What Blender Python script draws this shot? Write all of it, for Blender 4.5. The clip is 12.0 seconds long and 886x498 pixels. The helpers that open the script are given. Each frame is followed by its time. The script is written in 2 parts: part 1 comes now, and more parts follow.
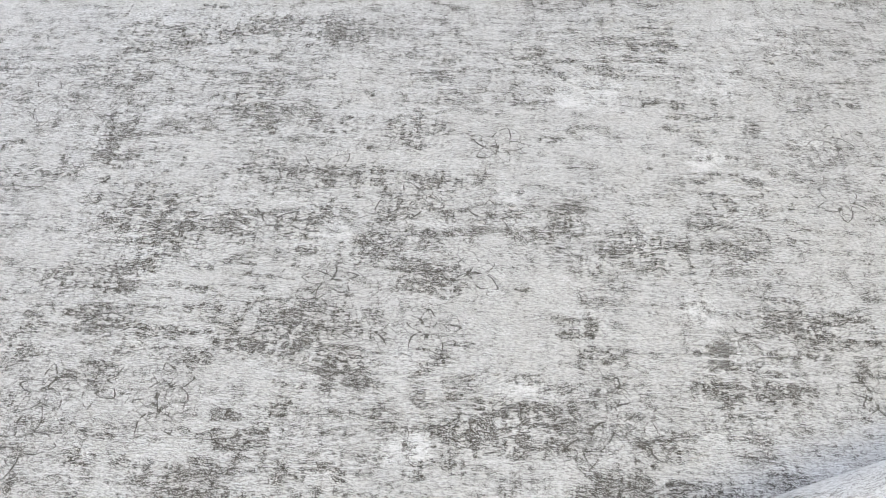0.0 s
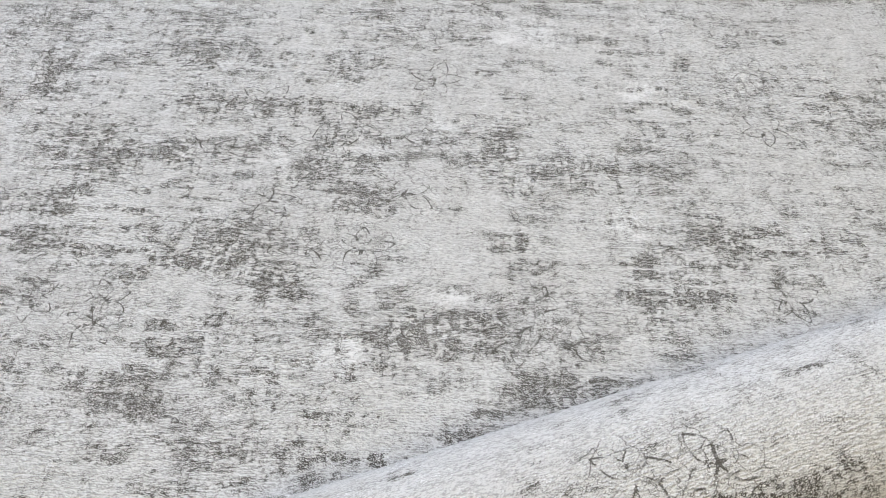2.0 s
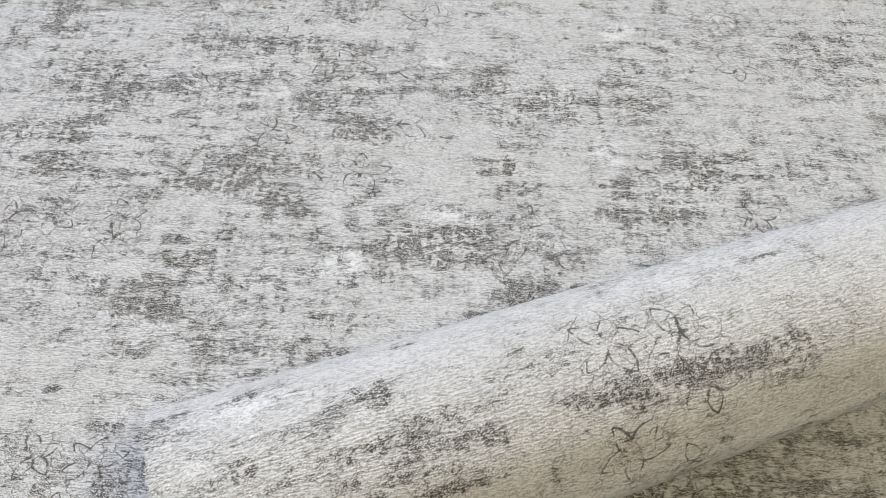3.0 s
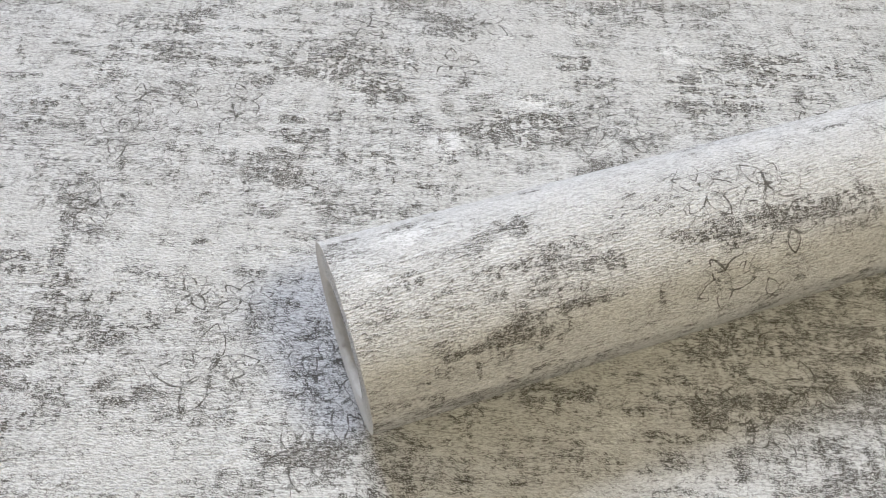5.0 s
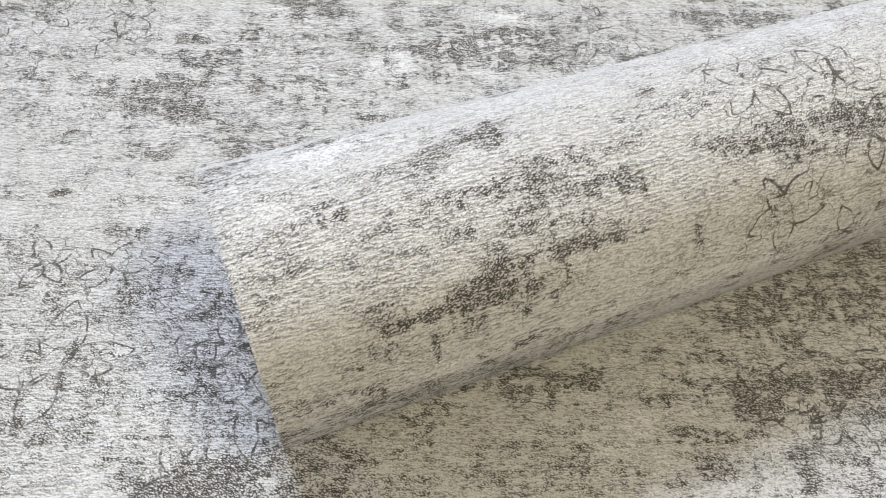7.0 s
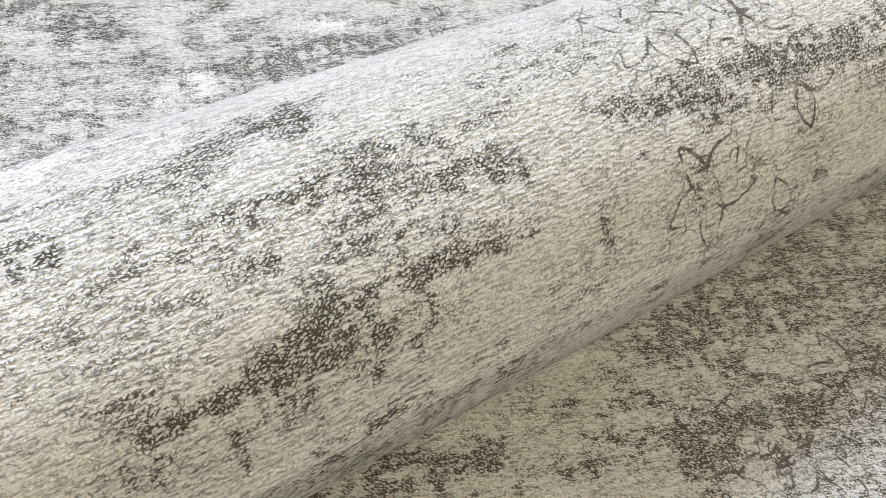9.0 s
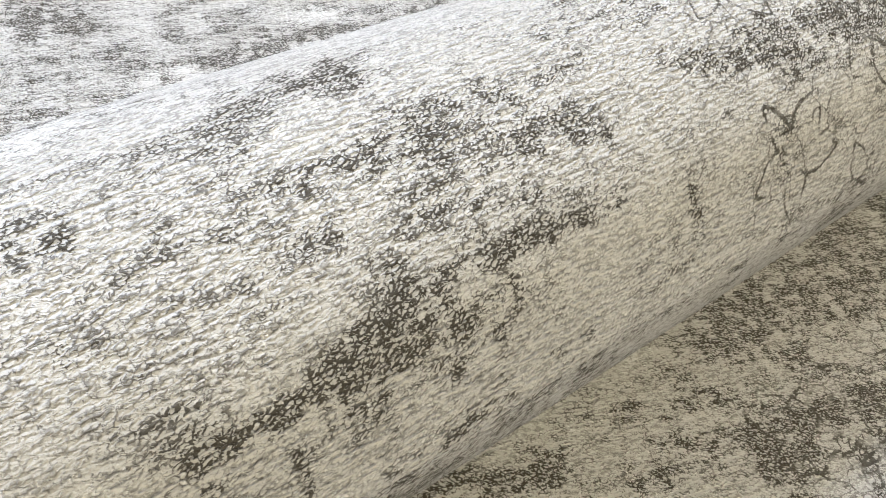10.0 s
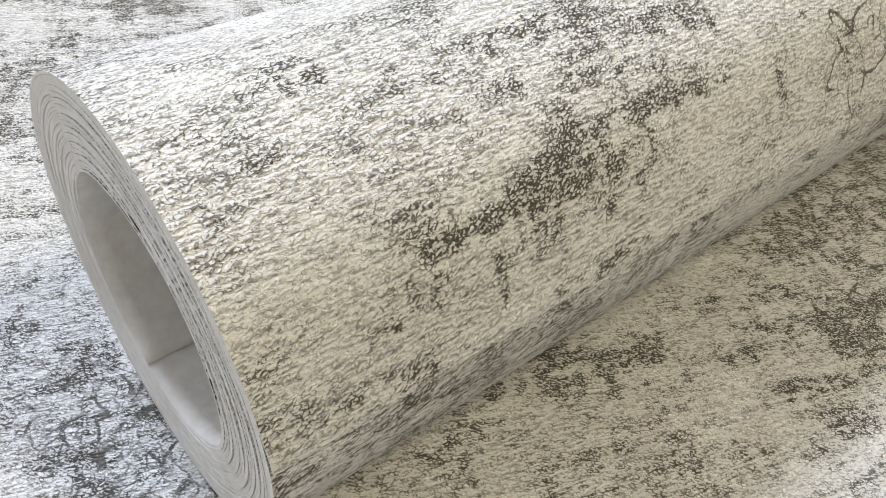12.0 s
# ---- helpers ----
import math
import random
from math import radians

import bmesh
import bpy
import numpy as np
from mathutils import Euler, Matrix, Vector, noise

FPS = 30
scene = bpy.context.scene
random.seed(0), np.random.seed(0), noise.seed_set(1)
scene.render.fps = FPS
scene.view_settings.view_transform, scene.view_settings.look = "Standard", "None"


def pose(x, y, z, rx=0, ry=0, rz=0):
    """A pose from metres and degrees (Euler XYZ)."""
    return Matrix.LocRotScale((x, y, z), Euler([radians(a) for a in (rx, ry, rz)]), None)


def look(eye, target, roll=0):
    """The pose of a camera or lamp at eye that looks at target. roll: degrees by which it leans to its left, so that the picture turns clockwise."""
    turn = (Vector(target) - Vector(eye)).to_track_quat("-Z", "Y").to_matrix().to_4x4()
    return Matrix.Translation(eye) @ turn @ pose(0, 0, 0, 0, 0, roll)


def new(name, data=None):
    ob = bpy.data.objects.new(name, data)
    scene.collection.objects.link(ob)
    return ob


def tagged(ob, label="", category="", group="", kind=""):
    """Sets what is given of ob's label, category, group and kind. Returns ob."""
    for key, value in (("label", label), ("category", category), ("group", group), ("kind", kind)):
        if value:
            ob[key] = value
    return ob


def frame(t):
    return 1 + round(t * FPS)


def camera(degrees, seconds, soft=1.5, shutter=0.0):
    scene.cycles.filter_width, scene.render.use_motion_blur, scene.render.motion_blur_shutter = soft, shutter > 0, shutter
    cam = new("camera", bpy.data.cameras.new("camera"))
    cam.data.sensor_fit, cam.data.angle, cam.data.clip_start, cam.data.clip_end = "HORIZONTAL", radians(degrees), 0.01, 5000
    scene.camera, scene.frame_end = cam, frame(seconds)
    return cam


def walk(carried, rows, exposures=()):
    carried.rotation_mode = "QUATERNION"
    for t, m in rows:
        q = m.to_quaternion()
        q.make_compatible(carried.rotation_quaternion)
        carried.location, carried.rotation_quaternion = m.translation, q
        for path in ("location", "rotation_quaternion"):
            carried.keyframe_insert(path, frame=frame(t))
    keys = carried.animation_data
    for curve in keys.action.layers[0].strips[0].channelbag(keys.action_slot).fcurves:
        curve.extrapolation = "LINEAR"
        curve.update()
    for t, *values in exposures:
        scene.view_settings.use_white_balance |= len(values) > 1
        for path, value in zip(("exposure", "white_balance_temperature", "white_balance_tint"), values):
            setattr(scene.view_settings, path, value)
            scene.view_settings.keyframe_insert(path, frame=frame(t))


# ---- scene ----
cam = camera(57.64, 12.0, soft=0.7)
PATH = [
    (0, (0.0570, 0.0361, 0.3627), (0.0303, 0.6907, -0.3929), 1.20),
    (0.5, (0.0652, 0.0289, 0.3578), (0.0502, 0.6858, -0.3961), 1.99),
    (1, (0.0731, 0.0230, 0.3513), (0.0654, 0.6792, -0.4032), 2.28),
    (1.5, (0.0773, 0.0108, 0.3458), (0.0810, 0.6667, -0.4091), 2.78),
    (2, (0.0780, -0.0025, 0.3437), (0.0921, 0.6473, -0.4163), 3.23),
    (2.5, (0.0811, -0.0240, 0.3458), (0.1046, 0.6165, -0.4219), 3.72),
    (3, (0.0758, -0.0493, 0.3513), (0.1056, 0.5759, -0.4286), 4.18),
    (3.5, (0.0592, -0.0691, 0.3643), (0.0901, 0.5422, -0.4265), 4.49),
    (3.7, (0.0518, -0.0805, 0.3706), (0.0797, 0.5221, -0.4269), 4.48),
    (5.3, (0.0149, -0.1165, 0.3613), (0.0585, 0.4522, -0.4601), 6.50),
    (5.5, (0.0173, -0.1139, 0.3502), (0.0577, 0.4507, -0.4741), 6.37),
    (6, (0.0224, -0.1065, 0.3209), (0.0653, 0.4504, -0.5086), 6.60),
    (6.5, (0.0241, -0.0886, 0.2864), (0.0752, 0.4743, -0.5385), 6.55),
    (7, (0.0339, -0.0711, 0.2622), (0.1049, 0.5027, -0.5537), 6.75),
    (7.5, (0.0439, -0.0598, 0.2462), (0.1460, 0.5231, -0.5598), 7.18),
    (7.7, (0.0472, -0.0547, 0.2402), (0.1640, 0.5319, -0.5612), 7.47),
    (9.3, (0.0559, -0.0252, 0.1860), (0.2939, 0.6038, -0.5541), 9.37),
    (9.5, (0.0540, -0.0198, 0.1808), (0.3039, 0.6081, -0.5563), 9.72),
    (10, (0.0403, -0.0189, 0.1684), (0.3144, 0.6160, -0.5539), 9.66),
    (10.5, (0.0270, -0.0254, 0.1666), (0.3223, 0.6136, -0.5436), 9.79),
    (11, (0.0094, -0.0371, 0.1665), (0.3123, 0.6061, -0.5367), 9.42),
    (11.5, (0.0034, -0.0442, 0.1613), (0.3058, 0.6085, -0.5333), 8.78),
    (12, (-0.0012, -0.0488, 0.1590), (0.2959, 0.6145, -0.5279), 8.04),
]
walk(cam, [(t, look(eye, target, roll)) for t, eye, target, roll in PATH],
     exposures=[(t, stops, 6120, 11) for t, stops in ((0.0, -0.04), (2.5, -0.10), (5.5, 0.0), (9.5, 0.22), (12.0, 0.30))])


# ---------------------------------------------------------------- light
world = bpy.data.worlds.new("sky")
scene.world = world
world.use_nodes = True
wn = world.node_tree.nodes
sky = wn.new("ShaderNodeTexSky")
sky.sky_type, sky.sun_disc = "NISHITA", False
sky.sun_elevation, sky.sun_rotation = radians(35), radians(200)
world.node_tree.links.new(sky.outputs[0], wn["Background"].inputs[0])
wn["Background"].inputs[1].default_value = 0.1

ROOM_W, ROOM_E, ROOM_S, ROOM_N, ROOM_H = -2.6, 3.8, -3.0, 2.2, 3.6
FLOOR_Z = -0.0012
# windows: the wall's own stretch, sill and head; the west one is added for fill
WINDOW_N, FILL_WINDOW_W = (-1.27, -0.55, 2.25, 3.30), (-0.6, 1.2, 1.0, 2.4)


def area_lamp(name, m, size_x, size_y, watts, colour, shape="RECTANGLE"):
    lamp = bpy.data.lights.new(name, "AREA")
    lamp.shape, lamp.size, lamp.size_y = shape, size_x, size_y
    lamp.energy, lamp.color = watts, colour
    ob = new(name, lamp)
    ob.matrix_world = m
    return ob


SKY_COLOUR, BULB_COLOUR = (0.815, 0.875, 1.0), (1.0, 0.865, 0.545)
NORTH_WATTS, WEST_FILL_WATTS, BULB_WATTS = 142.0, 18.0, 20.0
n0, n1, nz0, nz1 = WINDOW_N
mid, level = (n0 + n1) / 2, (nz0 + nz1) / 2
area_lamp("daylight_key_and_fill", look((mid, ROOM_N + 0.02, level), (0, 0, 0)), n1 - n0 - 0.1, nz1 - nz0 - 0.1, NORTH_WATTS, SKY_COLOUR)
# west lamp: added fill that brightens the left side, no known source
w0, w1, wz0, wz1 = FILL_WINDOW_W
mid, level = (w0 + w1) / 2, (wz0 + wz1) / 2
area_lamp("daylight_key_and_fill", look((ROOM_W - 0.02, mid, level), (0, mid, level)), w1 - w0 - 0.1, wz1 - wz0 - 0.1, WEST_FILL_WATTS, SKY_COLOUR)
LAMP_PLACE = (0.92, -0.51, 1.8)
area_lamp("ceiling_bulb", look(LAMP_PLACE, (0.1, 0, 0)), 0.6, 0.6, BULB_WATTS, BULB_COLOUR, "DISK")


# ---------------------------------------------------------------- materials
class Nodes:
    """A small builder for node materials."""

    def __init__(self, name):
        self.material = bpy.data.materials.new(name)
        self.material.use_nodes = True
        self.tree = self.material.node_tree
        self.bsdf = self.tree.nodes["Principled BSDF"]

    def put(self, socket, value):
        if isinstance(value, bpy.types.NodeSocket):
            self.tree.links.new(value, socket)
        elif value is not None:
            socket.default_value = value

    def math(self, op, a, b=None, c=None):
        n = self.tree.nodes.new("ShaderNodeMath")
        n.operation = op
        for i, v in enumerate((a, b, c)):
            self.put(n.inputs[i], v)
        return n.outputs[0]

    def ramp(self, v, lo, hi, out_lo=0.0, out_hi=1.0):
        n = self.tree.nodes.new("ShaderNodeMapRange")
        n.interpolation_type = "SMOOTHSTEP"
        for i, x in enumerate((v, lo, hi, out_lo, out_hi)):
            self.put(n.inputs[i], x)
        return n.outputs[0]

    def mix(self, f, a, b):
        n = self.tree.nodes.new("ShaderNodeMix")
        n.data_type = "RGBA"
        self.put(n.inputs[0], f)
        self.put(n.inputs[6], a)
        self.put(n.inputs[7], b)
        return n.outputs[2]

    def noise(self, where, sx, sy, shift=0.0, detail=2.0, rough=0.5, sz=None):
        m = self.tree.nodes.new("ShaderNodeMapping")
        self.put(m.inputs[0], where)
        m.inputs[1].default_value = (shift, shift * 1.7, shift * 0.3)
        m.inputs[3].default_value = (sx, sy, sz if sz is not None else sx)
        n = self.tree.nodes.new("ShaderNodeTexNoise")
        self.put(n.inputs["Vector"], m.outputs[0])
        n.inputs["Scale"].default_value = 1.0
        n.inputs["Detail"].default_value = detail
        n.inputs["Roughness"].default_value = rough
        return n.outputs[0]

    def attribute(self, name):
        n = self.tree.nodes.new("ShaderNodeAttribute")
        n.attribute_name = name
        return n

    def place(self):
        return self.tree.nodes.new("ShaderNodeTexCoord").outputs["Object"]

    def bump(self, height, distance, strength=1.0):
        n = self.tree.nodes.new("ShaderNodeBump")
        n.inputs["Strength"].default_value = strength
        n.inputs["Distance"].default_value = distance
        self.put(n.inputs["Height"], height)
        self.put(self.bsdf.inputs["Normal"], n.outputs[0])

    def finish(self, colour, rough, metal=0.0, specular=0.5):
        self.put(self.bsdf.inputs["Base Color"], colour)
        self.put(self.bsdf.inputs["Roughness"], rough)
        self.put(self.bsdf.inputs["Metallic"], metal)
        self.put(self.bsdf.inputs["Specular IOR Level"], specular)
        return self.material


STAIN_GAIN, LEVEL, RELIEF = 0.20, 0.014, 0.0010


def wallpaper_material():
    """Embossed vinyl: pale ground in a crepe of short threads, worn dark print in its grooves, thin flower outlines,
    white mica flecks with painted glints.
    """
    k = Nodes("embossed_wallpaper")
    p = k.attribute("paper").outputs["Vector"]
    stain = k.attribute("stain").outputs["Fac"]
    mica = k.attribute("mica").outputs["Fac"]
    line = k.attribute("outline").outputs["Fac"]

    def centred(v, gain):
        return k.math("MULTIPLY", k.math("SUBTRACT", v, 0.5), gain)

    def total(*terms):
        s = terms[0]
        for x in terms[1:]:
            s = k.math("ADD", s, x)
        return s

    def grains(sx, sy, bend, wobble):
        stretch = k.tree.nodes.new("ShaderNodeMapping")
        k.put(stretch.inputs[0], p)
        stretch.inputs[3].default_value = (sx, sy, 1)
        bent = k.tree.nodes.new("ShaderNodeVectorMath")
        bent.operation = "MULTIPLY_ADD"
        k.put(bent.inputs[0], wobble)
        bent.inputs[1].default_value = (bend, -bend, 0.0)
        k.put(bent.inputs[2], stretch.outputs[0])
        cells = k.tree.nodes.new("ShaderNodeTexVoronoi")
        cells.voronoi_dimensions = "2D"
        cells.feature = "DISTANCE_TO_EDGE"
        cells.inputs["Scale"].default_value = 1.0
        k.put(cells.inputs["Vector"], bent.outputs[0])
        return cells.outputs["Distance"]

    fine = k.noise(p, 1250, 1700, 0, 3, 0.75)
    middle = k.noise(p, 75, 120, 11, 4, 0.65)
    broad = k.noise(p, 13, 19, 5, 3, 0.55)
    band = k.noise(p, 30, 240, 45, 3, 0.6)
    upright = k.noise(p, 260, 40, 9, 2, 0.6)
    thread = k.noise(p, 520, 1250, 31, 1.0, 0.5)
    groove = grains(850, 1250, 2.4, k.noise(p, 500, 700, 33, 2, 0.7))
    ridge = k.noise(p, 110, 800, 37, 1.0, 0.5)
    speck = k.noise(p, 260, 420, 39, 3, 0.65)
    dome = k.ramp(groove, 0.0, 0.32)

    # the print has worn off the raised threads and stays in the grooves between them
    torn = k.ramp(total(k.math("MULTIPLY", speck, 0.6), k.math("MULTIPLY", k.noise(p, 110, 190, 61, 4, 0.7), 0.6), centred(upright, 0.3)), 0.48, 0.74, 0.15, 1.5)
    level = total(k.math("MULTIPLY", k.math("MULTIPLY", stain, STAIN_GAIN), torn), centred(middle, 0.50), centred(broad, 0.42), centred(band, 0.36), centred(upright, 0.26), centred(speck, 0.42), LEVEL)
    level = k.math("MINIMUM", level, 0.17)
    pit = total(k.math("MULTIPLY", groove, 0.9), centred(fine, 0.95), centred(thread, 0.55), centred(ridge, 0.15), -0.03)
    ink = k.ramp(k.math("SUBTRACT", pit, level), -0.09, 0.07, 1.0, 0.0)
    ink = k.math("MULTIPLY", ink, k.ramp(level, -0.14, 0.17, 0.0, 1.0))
    haze = k.ramp(total(level, centred(fine, 0.3)), -0.10, 0.34)

    # flower outlines, and a net of cracks round them
    wobble = k.noise(p, 170, 170, 41, 2, 0.5)
    edge = total(k.math("ABSOLUTE", total(line, centred(wobble, 2.0))), centred(fine, 1.5), centred(groove, 0.8), centred(middle, -0.9))
    stroke = k.math("MULTIPLY", k.ramp(edge, -0.06, 0.38, 1.0, 0.0), k.ramp(k.noise(p, 140, 170, 47, 2, 0.5), 0.40, 0.56, 0.10, 0.95))
    net = grains(115, 140, 1.1, k.noise(p, 160, 160, 53, 2, 0.5))
    crack = k.ramp(total(net, centred(fine, 0.10), centred(groove, 0.06)), -0.02, 0.038, 1.0, 0.0)
    near = k.math("MULTIPLY", k.ramp(k.math("ABSOLUTE", line), 4.0, 13.0, 1.0, 0.0), k.ramp(k.noise(p, 70, 90, 43, 2, 0.5), 0.36, 0.54))
    crack = k.math("MULTIPLY", k.math("MULTIPLY", crack, near), 0.75)
    dark = k.math("MAXIMUM", ink, k.math("MAXIMUM", crack, stroke))

    # white colour for mica flecks, their glints and highlights on raised threads
    spark = total(centred(fine, -0.5), centred(k.noise(p, 900, 1300, 21, 2, 0.6), 1.2), centred(k.noise(p, 60, 100, 23, 3, 0.6), 0.8), centred(dome, 0.10), k.math("MULTIPLY", mica, 0.22))
    white = k.ramp(spark, 0.15, 0.30)
    ground = k.mix(k.ramp(broad, 0.35, 0.65), (0.70, 0.695, 0.675, 1), (0.76, 0.76, 0.75, 1))
    # relief shade put into the ground colour: darker in hollows between threads
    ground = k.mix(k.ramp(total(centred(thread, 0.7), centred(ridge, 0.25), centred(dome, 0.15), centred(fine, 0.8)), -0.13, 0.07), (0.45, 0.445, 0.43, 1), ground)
    colour = k.mix(k.math("MULTIPLY", haze, 0.34), ground, (0.30, 0.295, 0.28, 1))
    colour = k.mix(white, colour, (0.86, 0.86, 0.85, 1))
    colour = k.mix(k.math("MULTIPLY", dark, 0.9), colour, (0.054, 0.047, 0.035, 1))
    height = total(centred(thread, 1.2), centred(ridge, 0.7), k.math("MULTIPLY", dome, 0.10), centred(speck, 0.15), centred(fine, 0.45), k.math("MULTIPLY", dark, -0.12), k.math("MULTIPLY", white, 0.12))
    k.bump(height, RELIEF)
    gloss = k.math("MAXIMUM", white, k.math("MULTIPLY", ink, k.ramp(fine, 0.5, 0.6)))
    rough = k.math("SUBTRACT", k.ramp(fine, 0.3, 0.7, 0.54, 0.68), k.math("MULTIPLY", gloss, 0.24))
    return k.finish(colour, rough, k.math("MULTIPLY", white, 0.1), 0.1)


def backing_material():
    k = Nodes("paper_backing")
    p = k.place()
    fibre = k.noise(p, 300, 300, 0, 4, 0.6)
    cloud = k.noise(p, 25, 25, 4, 3, 0.5)
    colour = k.mix(k.ramp(fibre, 0.3, 0.7), (0.66, 0.65, 0.61, 1), (0.76, 0.75, 0.72, 1))
    colour = k.mix(k.ramp(cloud, 0.4, 0.7, 0, 0.35), colour, (0.60, 0.58, 0.53, 1))
    k.bump(fibre, 0.0002)
    return k.finish(colour, 0.7, 0.0, 0.3)


def plaster_material(name, colour):
    k = Nodes(name)
    p = k.place()
    cloud, grain = k.noise(p, 1.5, 1.5, 0, 3), k.noise(p, 180, 180, 2, 3)
    darker = tuple(0.93 * c for c in colour) + (1,)
    k.bump(grain, 0.0008)
    return k.finish(k.mix(k.ramp(cloud, 0.35, 0.65), darker, (*colour, 1)), 0.85, 0.0, 0.3)


def plank_material():
    k = Nodes("oak_boards")
    p = k.place()
    grain, cloud = k.noise(p, 8, 90, 0, 4, 0.6, 20), k.noise(p, 1.2, 5, 3, 3)
    colour = k.mix(k.ramp(grain, 0.35, 0.65), (0.30, 0.20, 0.12, 1), (0.42, 0.30, 0.19, 1))
    colour = k.mix(k.ramp(cloud, 0.35, 0.65, 0, 0.4), colour, (0.36, 0.26, 0.17, 1))
    k.bump(grain, 0.0005)
    return k.finish(colour, 0.5)


def glass_material():
    k = Nodes("window_glass")
    k.bsdf.inputs["Transmission Weight"].default_value = 1.0
    k.bsdf.inputs["IOR"].default_value = 1.45
    return k.finish((1, 1, 1, 1), 0.0)


WALLPAPER, BACKING = wallpaper_material(), backing_material()
WALL_PAINT, CEILING_PAINT = plaster_material("warm_wall_paint", (0.60, 0.54, 0.43)), plaster_material("ceiling_paint", (0.82, 0.80, 0.76))
FRAME_PAINT, BOARDS, GLASS = plaster_material("white_frame_paint", (0.80, 0.80, 0.78)), plank_material(), glass_material()


# ---------------------------------------------------------------- mesh helpers
def add_box(bm, x0, x1, y0, y1, z0, z1):
    m = Matrix.Translation(((x0 + x1) / 2, (y0 + y1) / 2, (z0 + z1) / 2)) @ Matrix.Diagonal((x1 - x0, y1 - y0, z1 - z0, 1))
    bmesh.ops.create_cube(bm, size=1, matrix=m)


def part(name, bm, material, parent=None, label=""):
    me = bpy.data.meshes.new(name)
    bm.to_mesh(me)
    bm.free()
    me.materials.append(material)
    ob = new(name, me)
    ob.parent = parent
    return tagged(ob, label)


def boxes(name, material, parent, *sizes, label=""):
    bm = bmesh.new()
    for s in sizes:
        add_box(bm, *s)
    return part(name, bm, material, parent, label)


def grid_mesh(name, verts, rows, cols, materials):
    """A smooth sheet of quads over a rows x cols array of places."""
    me = bpy.data.meshes.new(name)
    index = np.arange(rows * cols, dtype=np.int32).reshape(rows, cols)
    quads = np.stack([index[:-1, :-1], index[:-1, 1:], index[1:, 1:], index[1:, :-1]], -1).reshape(-1, 4)
    fill_mesh(me, verts.reshape(-1, 3), quads)
    for m in materials:
        me.materials.append(m)
    return me


def fill_mesh(me, verts, quads):
    me.vertices.add(len(verts))
    me.vertices.foreach_set("co", np.asarray(verts, np.float32).ravel())
    me.loops.add(quads.size)
    me.loops.foreach_set("vertex_index", np.asarray(quads, np.int32).ravel())
    me.polygons.add(len(quads))
    me.polygons.foreach_set("loop_start", np.arange(0, quads.size, 4, dtype=np.int32))
    me.polygons.foreach_set("use_smooth", np.ones(len(quads), bool))
    me.update(calc_edges=True)


def set_attribute(me, name, values):
    if values.ndim == 2:
        me.attributes.new(name, "FLOAT_VECTOR", "POINT").data.foreach_set("vector", np.ascontiguousarray(values, np.float32).ravel())
    else:
        me.attributes.new(name, "FLOAT", "POINT").data.foreach_set("value", np.ascontiguousarray(values, np.float32).ravel())


# ---------------------------------------------------------------- the printed design
# flowers: place across and along the paper, petal length; printed and flecked patches: place, half sizes, strength
BACK_FLOWERS = [
    (-0.093, 0.232, 0.016), (-0.131, 0.247, 0.016), (-0.154, 0.242, 0.017), (0.076, 0.444, 0.019), (0.06, 0.333, 0.019),
    (0.039, 0.29, 0.017), (0.138, 0.26, 0.01), (0.154, 0.23, 0.0135), (0.124, 0.228, 0.0135), (0.274, 0.265, 0.017),
    (-0.019, 0.323, 0.016), (0.007, 0.37, 0.018), (-0.058, 0.361, 0.017), (-0.047, 0.567, 0.014), (-0.237, 0.474, 0.03),
    (0.299, 0.466, 0.018), (0.295, 0.405, 0.017), (-0.035, 0.413, 0.02), (0.026, 0.391, 0.018), (0.072, 0.379, 0.016),
    (0.007, 0.288, 0.014),
]
FRONT_FLOWERS = [
    (-0.08, 0.059, 0.026), (-0.013, 0.046, 0.019), (-0.031, 0.02, 0.018), (-0.069, 0.102, 0.015), (-0.09, 0.247, 0.014),
    (-0.16, 0.158, 0.016), (0.135, 0.242, 0.02), (-0.159, 0.213, 0.022), (-0.095, 0.104, 0.012), (0.176, 0.05, 0.016),
    (0.198, 0.043, 0.018), (0.226, 0.065, 0.016), (0.185, 0.05, 0.02), (-0.02, 0.068, 0.018), (-0.032, 0.074, 0.016),
]
BACK_STAINS = [
    (-0.178, 0.43, 0.012, 0.02, 0.8), (-0.16, 0.317, 0.03, 0.012, 0.8), (-0.154, 0.285, 0.03, 0.01, 0.7), (-0.138, 0.374, 0.03, 0.02, 0.5), (-0.032, 0.282, 0.02, 0.014, 0.8),
    (-0.064, 0.272, 0.02, 0.008, 0.7), (-0.002, 0.264, 0.015, 0.012, 0.7), (0.02, 0.457, 0.02, 0.012, 0.8), (-0.013, 0.409, 0.09, 0.009, 0.7), (-0.083, 0.364, 0.012, 0.012, 0.9),
    (0.038, 0.327, 0.018, 0.012, 0.9), (0.118, 0.378, 0.01, 0.016, 0.7), (0.168, 0.353, 0.028, 0.012, 0.8), (0.133, 0.28, 0.014, 0.005, 1.0), (0.122, 0.298, 0.012, 0.008, 0.9),
    (0.242, 0.306, 0.018, 0.01, 0.9), (0.214, 0.262, 0.03, 0.006, 0.8), (0.079, 0.23, 0.032, 0.012, 0.8), (0.155, 0.203, 0.034, 0.01, 1.0), (-0.079, 0.572, 0.06, 0.014, 0.6),
]
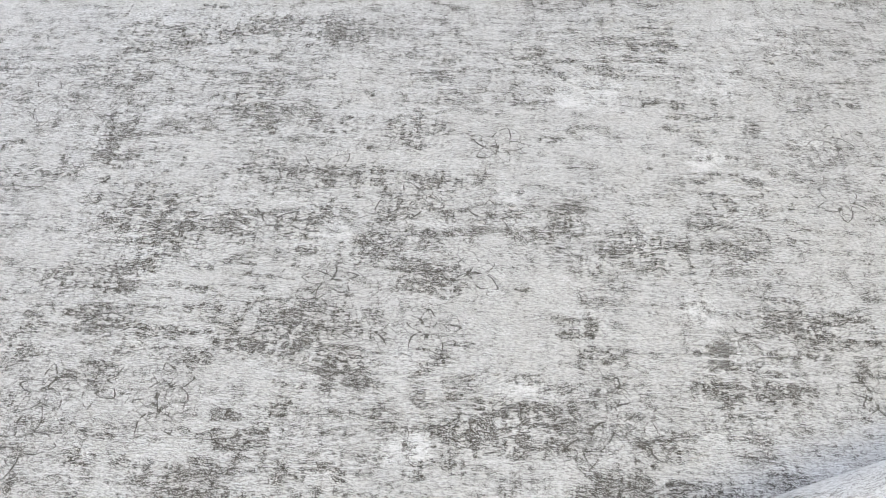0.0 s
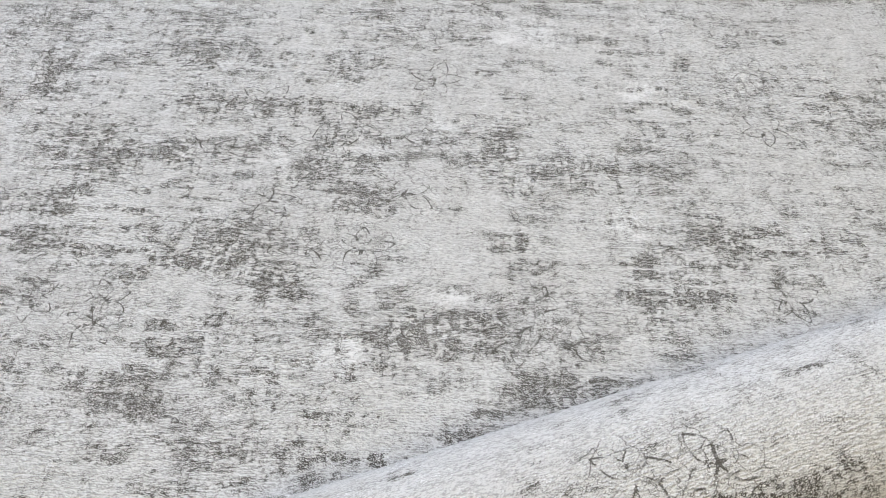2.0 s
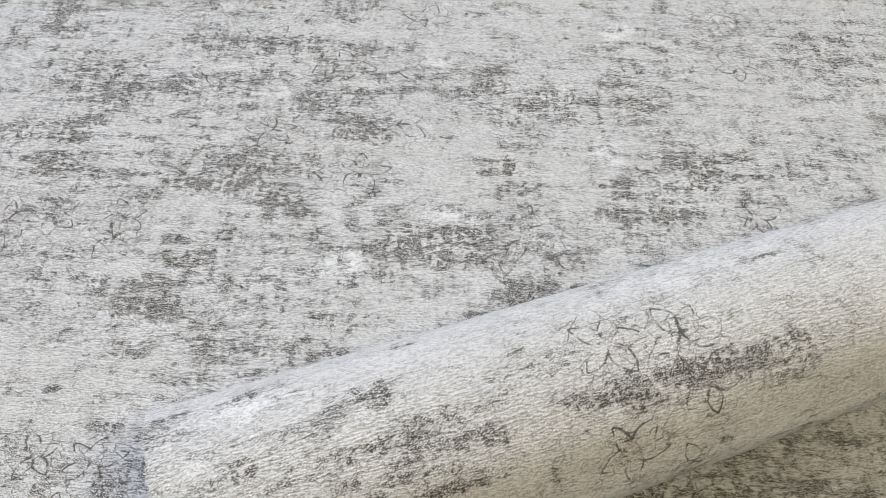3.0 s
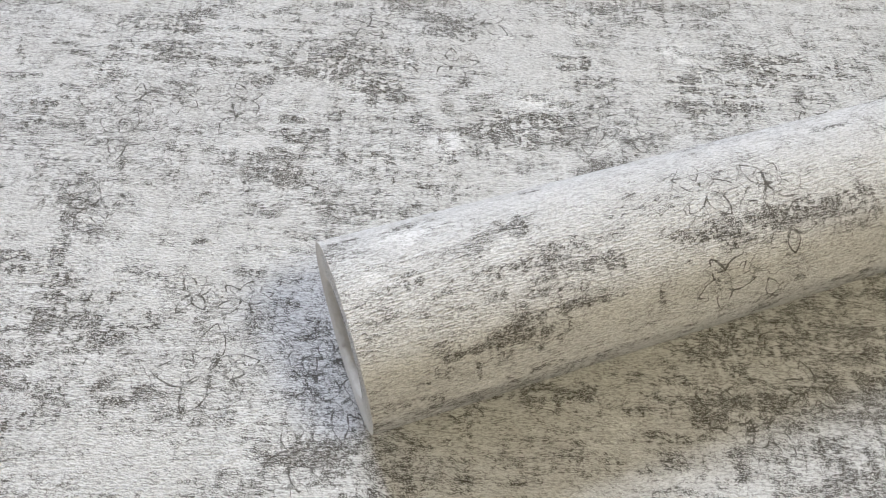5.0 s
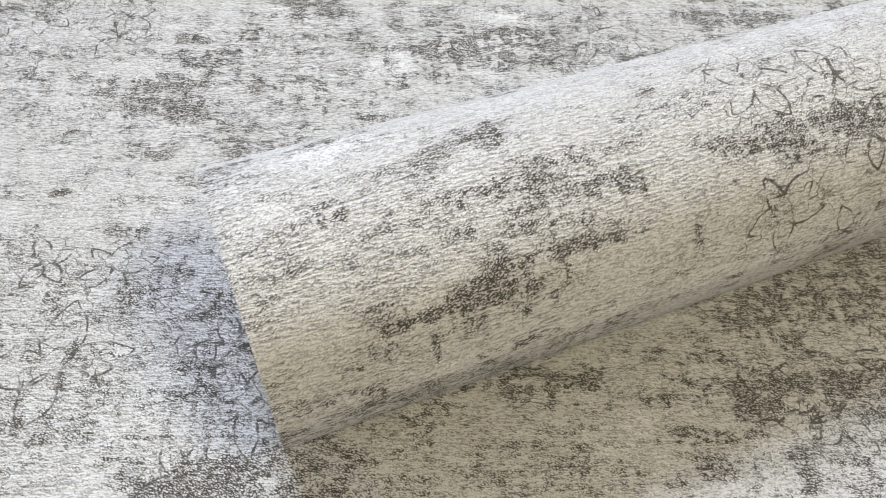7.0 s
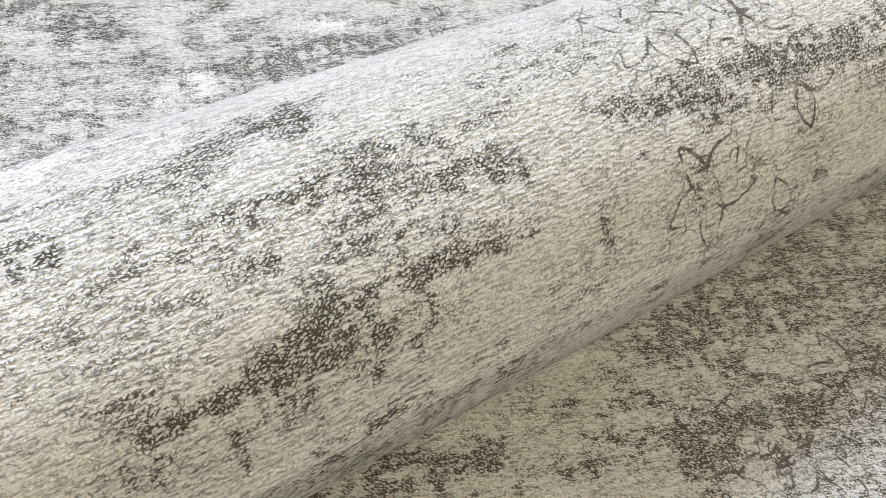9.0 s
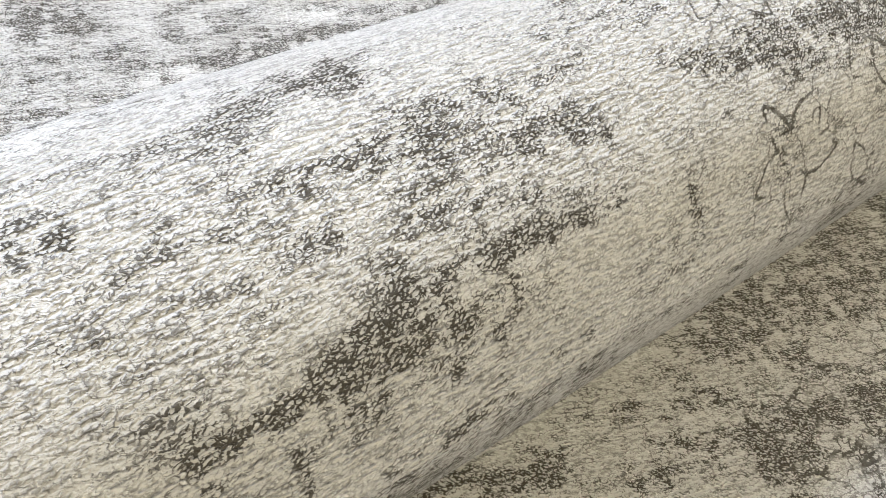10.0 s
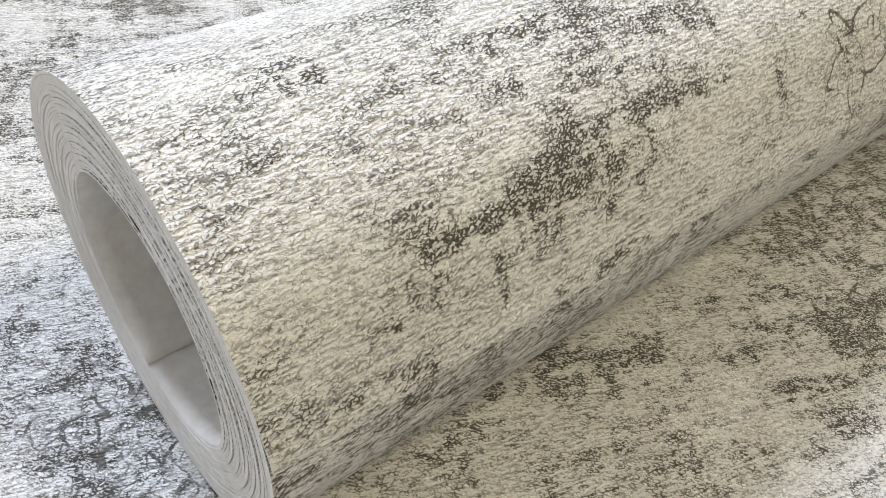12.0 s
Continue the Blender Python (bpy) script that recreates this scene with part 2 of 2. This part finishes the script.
FRONT_STAINS = [
    (-0.027, 0.085, 0.012, 0.007, 0.7), (-0.014, 0.058, 0.02, 0.016, 0.2), (-0.02, 0.02, 0.018, 0.007, 0.9), (0.082, 0.055, 0.022, 0.004, 0.8), 
    (0.165, 0.049, 0.006, 0.015, 0.8), (0.214, 0.034, 0.014, 0.010, 0.5), (0.004, -0.001, 0.014, 0.006, 0.9), (-0.151, 0.084, 0.03, 0.008, 0.7), (-0.17, 0.139, 0.006, 0.02, 0.7),
    (-0.061, 0.188, 0.016, 0.005, 0.9), (0.038, 0.207, 0.006, 0.005, 1.2), (0.086, 0.243, 0.03, 0.008, 0.7), (-0.021, 0.295, 0.03, 0.012, 0.6), (0.064, 0.13, 0.012, 0.01, 0.8),
    (0.104, 0.056, 0.008, 0.003, 1.1), (0.148, 0.023, 0.006, 0.004, 1.2), (0.215, 0.095, 0.03, 0.012, 0.6), (-0.108, 0.049, 0.006, 0.003, 1.3), (0.187, 0.09, 0.035, 0.008, 0.6),
]
ROLL_FLOWERS = [
    (0.179, 0.117, 0.017), (0.209, 0.134, 0.015), (0.212, 0.078, 0.016), (0.182, 0.073, 0.015), (0.216, 0.1, 0.014),
]
ROLL_STAINS = [
    (0.054, 0.112, 0.012, 0.003, 1.1), (0.064, 0.113, 0.011, 0.003, 1.0), (0.074, 0.111, 0.01, 0.005, 1.2), (0.082, 0.111, 0.009, 0.005, 1.1), (0.094, 0.11, 0.008, 0.004, 1.0),
    (0.108, 0.107, 0.008, 0.002, 1.1), (0.123, 0.108, 0.007, 0.002, 1.2), (0.054, 0.121, 0.018, 0.004, 0.8), (0.038, 0.117, 0.014, 0.003, 0.6), (0.079, 0.121, 0.014, 0.006, 0.6),
    (0.025, 0.096, 0.01, 0.005, 0.5), (0.041, 0.078, 0.007, 0.006, 0.5), (0.08, 0.083, 0.014, 0.003, 0.8), (0.093, 0.083, 0.012, 0.003, 0.8), (0.092, 0.098, 0.02, 0.008, 0.6),
    (0.129, 0.096, 0.007, 0.005, 1.0), (0.174, 0.092, 0.018, 0.005, 1.0), (0.177, 0.115, 0.006, 0.007, 1.2), (0.21, 0.092, 0.016, 0.006, 0.9), (0.121, 0.082, 0.02, 0.004, 0.7),
]
ROLL_MARKS = [
    (0.087, 0.128, 0.0015, 0.008, 0.9), (0.096, 0.125, 0.0015, 0.008, 0.8), (0.059, 0.125, 0.0015, 0.006, 0.8), (0.036, 0.122, 0.006, 0.002, 0.9), (0.146, 0.113, 0.002, 0.006, 0.7),
    (0.147, 0.119, 0.002, 0.008, 0.6), (0.168, 0.09, 0.03, 0.01, 0.25), (0.234, 0.094, 0.03, 0.006, 0.8), (0.151, 0.072, 0.02, 0.008, 0.6), (0.252, 0.101, 0.02, 0.01, 0.8),
    (0.044, 0.139, 0.005, 0.002, 1.4), (0.019, 0.13, 0.03, 0.004, 0.5), (0.059, 0.132, 0.04, 0.004, 0.5),
]
SHEET_FLECKS = [
    (0.138, 0.504, 0.03, 0.02, 1.2), (0.235, 0.525, 0.02, 0.02, 1.1), (0.214, 0.44, 0.012, 0.014, 1.1), (0.285, 0.453, 0.02, 0.016, 1.0), (0.277, 0.594, 0.04, 0.03, 1.0),
    (0.086, 0.395, 0.012, 0.014, 0.9), (0.158, 0.357, 0.02, 0.014, 0.9), (-0.02, 0.363, 0.01, 0.01, 0.9), (0.033, 0.222, 0.012, 0.008, 1.2), (0.094, 0.258, 0.02, 0.008, 1.0),
    (0.196, 0.315, 0.014, 0.014, 1.1), (0.033, 0.216, 0.012, 0.009, 1.2), (-0.155, 0.468, 0.02, 0.012, 0.7), (0.14, 0.023, 0.05, 0.02, 0.6),
]
ROLL_FLECKS = [
    (0.041, 0.062, 0.014, 0.008, 0.9), (0.054, 0.055, 0.012, 0.006, 0.8), (0.046, 0.048, 0.02, 0.006, 0.8), (0.025, 0.07, 0.012, 0.008, 0.9), (0.048, 0.05, 0.012, 0.006, 0.8),
]


def soft_patches(us, vs, patches):
    """Sum of soft-edged, blocky patches on the grid us x vs."""
    field = np.zeros((len(us), len(vs)))
    for u, v, a, b, s in patches:
        i0, i1 = np.searchsorted(us, (u - 2 * a, u + 2 * a))
        j0, j1 = np.searchsorted(vs, (v - 2 * b, v + 2 * b))
        du, dv = np.abs((us[i0:i1, None] - u) / a), np.abs((vs[None, j0:j1] - v) / b)
        field[i0:i1, j0:j1] += s * np.exp(-(du ** 4 + dv ** 4))
    return field


def flower_outlines(us, vs, flowers):
    """Signed distance in millimetres to the nearest petal outline of five-petalled flowers."""
    field = np.full((len(us), len(vs)), 14.0)
    for u, v, r in flowers:
        i0, i1 = np.searchsorted(us, (u - 2.0 * r, u + 2.0 * r))
        j0, j1 = np.searchsorted(vs, (v - 2.0 * r, v + 2.0 * r))
        if i1 <= i0 or j1 <= j0:
            continue
        du, dv = us[i0:i1, None] - u, vs[None, j0:j1] - v
        turn, best = random.uniform(0, 6.28), field[i0:i1, j0:j1]
        for petal in range(5):
            a = turn + petal * 1.2566 + random.uniform(-0.16, 0.16)
            length, width = r * random.uniform(0.85, 1.12), random.uniform(0.20, 0.29)
            along, across = (du * math.cos(a) + dv * math.sin(a)) / length, (dv * math.cos(a) - du * math.sin(a)) / length
            across = across + random.uniform(-0.12, 0.12) * along * along
            s = np.clip(along, 0.0, 1.0)
            half = width * np.sin(math.pi * s ** 0.9)
            gap = np.abs(across) - half
            gap = (gap + np.where(gap < 0, -1.0, 1.0) * 1.2 * np.maximum(0, np.maximum(-along, along - 1.0))) * length * 1000
            best = np.where(np.abs(gap) < np.abs(best), gap, best)
        field[i0:i1, j0:j1] = best
    return field


def worn_bars(us, vs, count, seed, lean=0.0):
    """Many short streaks of worn print along the threads, and a few across them, thick in some places and thin in others."""
    rng = np.random.default_rng(seed)
    box = (us[0], us[-1], vs[0], vs[-1])
    clouds = np.stack([rng.uniform(box[0], box[1], 90), rng.uniform(box[2], box[3], 90)], 1)
    bars = []
    for k in range(count):
        if rng.random() < 0.6:
            u, v = clouds[rng.integers(len(clouds))] + rng.normal(0, 1, 2) * (0.030, 0.016)
        else:
            u, v = rng.uniform(box[0], box[1]), rng.uniform(box[2], box[3])
        long, thin = rng.uniform(0.002, 0.013), rng.uniform(0.0010, 0.0045)
        if rng.random() < 0.2:
            long, thin = thin * 0.7, long * 0.7
        bars.append((u, v, long, thin, rng.uniform(0.2, 0.75) if rng.random() < 0.66 else rng.uniform(-0.6, -0.2)))
    return soft_patches(us, vs, bars) + lean


def spread(lo, hi, step_in, fine_lo, fine_hi, step_out):
    """Grid lines, close together between fine_lo and fine_hi."""
    a = np.linspace(lo, fine_lo, max(2, int((fine_lo - lo) / step_out)), endpoint=False) if fine_lo > lo else np.zeros(0)
    b = np.linspace(fine_lo, fine_hi, int((fine_hi - fine_lo) / step_in), endpoint=False)
    c = np.linspace(fine_hi, hi, max(2, int((hi - fine_hi) / step_out)))
    return np.concatenate([a, b, c])


# ---------------------------------------------------------------- the room
def structure(ob, label):
    return tagged(ob, label, kind="structure")


structure(boxes("floor", BOARDS, None, (ROOM_W, ROOM_E, ROOM_S, ROOM_N, FLOOR_Z - 0.12, FLOOR_Z)), "oak board floor under the spread wallpaper")
structure(boxes("ceiling", CEILING_PAINT, None, (ROOM_W, ROOM_E, ROOM_S, ROOM_N, ROOM_H, ROOM_H + 0.15)), "white painted ceiling")
T_W = 0.25
structure(boxes("wall_south", WALL_PAINT, None, (ROOM_W - T_W, ROOM_E + T_W, ROOM_S - T_W, ROOM_S, -0.12, ROOM_H + 0.15)), "warm white painted wall")
structure(boxes("wall_east", WALL_PAINT, None, (ROOM_E, ROOM_E + T_W, ROOM_S, ROOM_N, -0.12, ROOM_H + 0.15)), "warm white painted wall")
N0, N1, W0, W1 = ROOM_N, ROOM_N + T_W, ROOM_W - T_W, ROOM_W
structure(boxes("wall_north", WALL_PAINT, None,
                (W0, ROOM_E + T_W, N0, N1, -0.12, nz0), (W0, ROOM_E + T_W, N0, N1, nz1, ROOM_H + 0.15),
                (W0, n0, N0, N1, nz0, nz1), (n1, ROOM_E + T_W, N0, N1, nz0, nz1)), "unseen warm white painted wall with a window opening")
# the opening here only holds the added fill lamp
structure(boxes("wall_west", WALL_PAINT, None,
                (W0, W1, ROOM_S, N0, -0.12, wz0), (W0, W1, ROOM_S, N0, wz1, ROOM_H + 0.15),
                (W0, W1, ROOM_S, w0, wz0, wz1), (W0, W1, w1, N0, wz0, wz1)), "unseen warm white painted wall with a window opening")


def window(name, m, width, height):
    """A framed pane in an opening; m is the middle of its sill."""
    ob = structure(new(name), "unseen white framed window with an area lamp in its opening")
    ob.matrix_world = m
    h, f = width / 2, 0.05
    boxes("window_frame", FRAME_PAINT, ob, (-h, h, -0.03, 0.03, 0, f), (-h, h, -0.03, 0.03, height - f, height),
          (-h, -h + f, -0.03, 0.03, f, height - f), (h - f, h, -0.03, 0.03, f, height - f))
    pane = boxes("pane", GLASS, ob, (-h + f, h - f, -0.004, 0.004, f, height - f))
    pane.visible_shadow = False


window("window_1", pose((n0 + n1) / 2, N0 + 0.15, nz0), n1 - n0, nz1 - nz0)
# made-up west window round the fill lamp, out of view
window("fill_window", pose(W0 + 0.10, (w0 + w1) / 2, wz0, 0, 0, 90), w1 - w0, wz1 - wz0)


# ---------------------------------------------------------------- the spread wallpaper
def wallpaper_sheet():
    us = spread(-0.50, 0.56, 0.0013, -0.30, 0.40, 0.006)
    vs = np.concatenate([spread(-0.45, 0.36, 0.0012, -0.03, 0.34, 0.008)[:-1], spread(0.36, 1.05, 0.002, 0.36, 0.66, 0.008)])
    uu, vv = np.meshgrid(us, vs, indexing="ij")
    zz = np.zeros_like(uu)
    top = np.stack([uu, vv, zz], -1)
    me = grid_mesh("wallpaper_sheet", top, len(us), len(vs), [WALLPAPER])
    set_attribute(me, "paper", np.stack([uu, vv, zz], -1).reshape(-1, 3))
    set_attribute(me, "stain", (soft_patches(us, vs, BACK_STAINS + FRONT_STAINS) + worn_bars(us, vs, 5200, 3)).ravel())
    set_attribute(me, "mica", soft_patches(us, vs, SHEET_FLECKS).ravel())
    set_attribute(me, "outline", flower_outlines(us, vs, BACK_FLOWERS + FRONT_FLOWERS).ravel())
    sheet = new("wallpaper_sheet", bpy.data.meshes.new("sheet_base"))
    bm = bmesh.new()
    add_box(bm, -0.50, 0.56, -0.45, 1.05, FLOOR_Z, -0.0004)
    bm.to_mesh(sheet.data)
    bm.free()
    sheet.data.materials.append(BACKING)
    face = new("printed_face", me)
    face.parent = sheet
    tagged(face, "embossed grey print with worn flower outlines")
    return tagged(sheet, "wide sheet of pale grey embossed wallpaper with worn flowers, spread flat", "wallpaper")


wallpaper_sheet()

# ---------------------------------------------------------------- the roll
ROLL_R, PITCH, THICK, ROLL_LEN = 0.045, 0.00055, 0.00051, 0.53
ROLL_TURN, ROLL_OFFSET, ROLL_END = 21.085, 0.05771, 0.0108
FLAP, INNER = 172.0, -70.0 - 360 * 31


def spiral_radius(degrees):
    return ROLL_R - PITCH * (FLAP - degrees) / 360


def ring_places(angles, radii, us):
    """Places on the roll: us along its axis (x), angles round it from the far side over the top."""
    c, s = np.cos(np.radians(angles)), np.sin(np.radians(angles))
    y, z = radii * c, radii * s
    out = np.zeros((len(us), len(angles), 3))
    out[..., 0], out[..., 1], out[..., 2] = us[:, None], y[None], z[None]
    return out


def lean_end(places):
    """The end of the roll is not cut quite square."""
    places[..., 0] -= 0.028 * places[..., 2] * np.clip(1 - places[..., 0] / 0.2, 0, 1)


def wallpaper_roll():
    roll = new("wallpaper_roll")
    t = radians(ROLL_TURN)
    roll.matrix_world = pose(-math.sin(t) * ROLL_OFFSET, math.cos(t) * ROLL_OFFSET, 0, 0, 0, ROLL_TURN) @ pose(ROLL_END, 0, ROLL_R - 0.0005)
    tagged(roll, "rolled-up pale grey embossed wallpaper lying on the spread sheet", "wallpaper roll")

    # outer turn, printed on its outer side
    first = FLAP - 405
    angles = np.linspace(first, FLAP, 330)
    us = np.concatenate([np.linspace(0, 0.34, 330, endpoint=False), np.linspace(0.34, ROLL_LEN, 60)])
    radii = spiral_radius(angles)
    radii = radii + 0.0011 * np.exp(-((FLAP - angles) / 6.0) ** 2)
    outer = ring_places(angles, radii, us)
    inner = ring_places(angles, radii - THICK, us)
    lean_end(outer)
    lean_end(inner)
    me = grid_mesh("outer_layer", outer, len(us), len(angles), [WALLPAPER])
    me.flip_normals()
    arc = ROLL_R * np.radians(angles)
    uu, vv = np.meshgrid(us + ROLL_END, arc, indexing="ij")
    set_attribute(me, "paper", np.stack([uu + 3.0, vv + 2.0, 0 * uu], -1).reshape(-1, 3))
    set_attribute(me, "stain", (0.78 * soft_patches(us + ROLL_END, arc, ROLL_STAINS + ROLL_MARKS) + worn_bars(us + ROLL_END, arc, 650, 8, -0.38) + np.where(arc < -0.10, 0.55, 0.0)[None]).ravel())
    set_attribute(me, "mica", 0.6 * soft_patches(us + ROLL_END, arc, ROLL_FLECKS).ravel())
    set_attribute(me, "outline", flower_outlines(us + ROLL_END, arc, ROLL_FLOWERS).ravel())
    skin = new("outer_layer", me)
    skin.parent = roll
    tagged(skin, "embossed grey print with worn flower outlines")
    # cut edges of that turn, at its end and along the flap
    end_edge = np.stack([outer[0], inner[0]], 0)
    lip = new("cut_edge", grid_mesh("cut_edge", end_edge, 2, len(angles), [BACKING]))
    lip.parent = roll
    flap_edge = np.stack([outer[:, -1], inner[:, -1]], 0)
    lip = new("flap_edge", grid_mesh("flap_edge", flap_edge, 2, len(us), [BACKING]))
    lip.parent = roll

    # the wound layers inside
    angles = np.arange(INNER, first + 8, 5.0)
    radii = spiral_radius(angles)
    turns = (angles - INNER) / 360
    ragged = 0.0002 * np.sin(turns * 9.1) + 0.0002 * np.sin(turns * 23.7 + 1) + 0.0003
    ragged *= 0.6 * np.clip((turns[-1] - turns) / 6, 0, 1)
    stations = np.array([0.0, 0.004, 0.05, 0.3, ROLL_LEN])
    shells = []
    for r in (radii, radii - THICK):
        g = ring_places(angles, r, stations)
        g[0, :, 0] += ragged
        lean_end(g)
        shells.append(g)
    n, m = len(stations), len(angles)
    verts = np.concatenate([shells[0].reshape(-1, 3), shells[1].reshape(-1, 3)])
    i = np.arange(n * m).reshape(n, m)
    j = i + n * m

    def strip(a, b, c, d):
        return np.stack([a, b, c, d], -1).reshape(-1, 4)

    quads = np.concatenate([
        strip(i[:-1, :-1], i[1:, :-1], i[1:, 1:], i[:-1, 1:]),
        strip(j[:-1, :-1], j[:-1, 1:], j[1:, 1:], j[1:, :-1]),
        strip(i[0, :-1], i[0, 1:], j[0, 1:], j[0, :-1]),
        strip(i[-1, :-1], j[-1, :-1], j[-1, 1:], i[-1, 1:]),
        strip(i[:-1, 0], j[:-1, 0], j[1:, 0], i[1:, 0])])
    me = bpy.data.meshes.new("wound_core")
    fill_mesh(me, verts, quads)
    me.materials.append(BACKING)
    me.materials.append(WALLPAPER)
    slots = np.zeros(len(quads), np.int32)
    slots[:(n - 1) * (m - 1)] = 1
    me.polygons.foreach_set("material_index", slots)
    me.polygons.foreach_set("use_smooth", np.arange(len(quads)) < 2 * (n - 1) * (m - 1))
    uv = np.zeros((2, n, m, 3))
    uv[..., 0] = stations[:, None] + 7.0
    uv[..., 1] = (radii * np.radians(angles))[None]
    set_attribute(me, "paper", uv.reshape(-1, 3))
    set_attribute(me, "stain", np.broadcast_to(np.where(turns < 2.5, 0.9, -0.7), (2, n, m)).ravel())
    set_attribute(me, "mica", np.zeros(2 * n * m))
    set_attribute(me, "outline", np.full(2 * n * m, 14.0))
    core = new("wound_core", me)
    core.parent = roll
    tagged(core, "tightly wound layers with white paper backing")


wallpaper_roll()
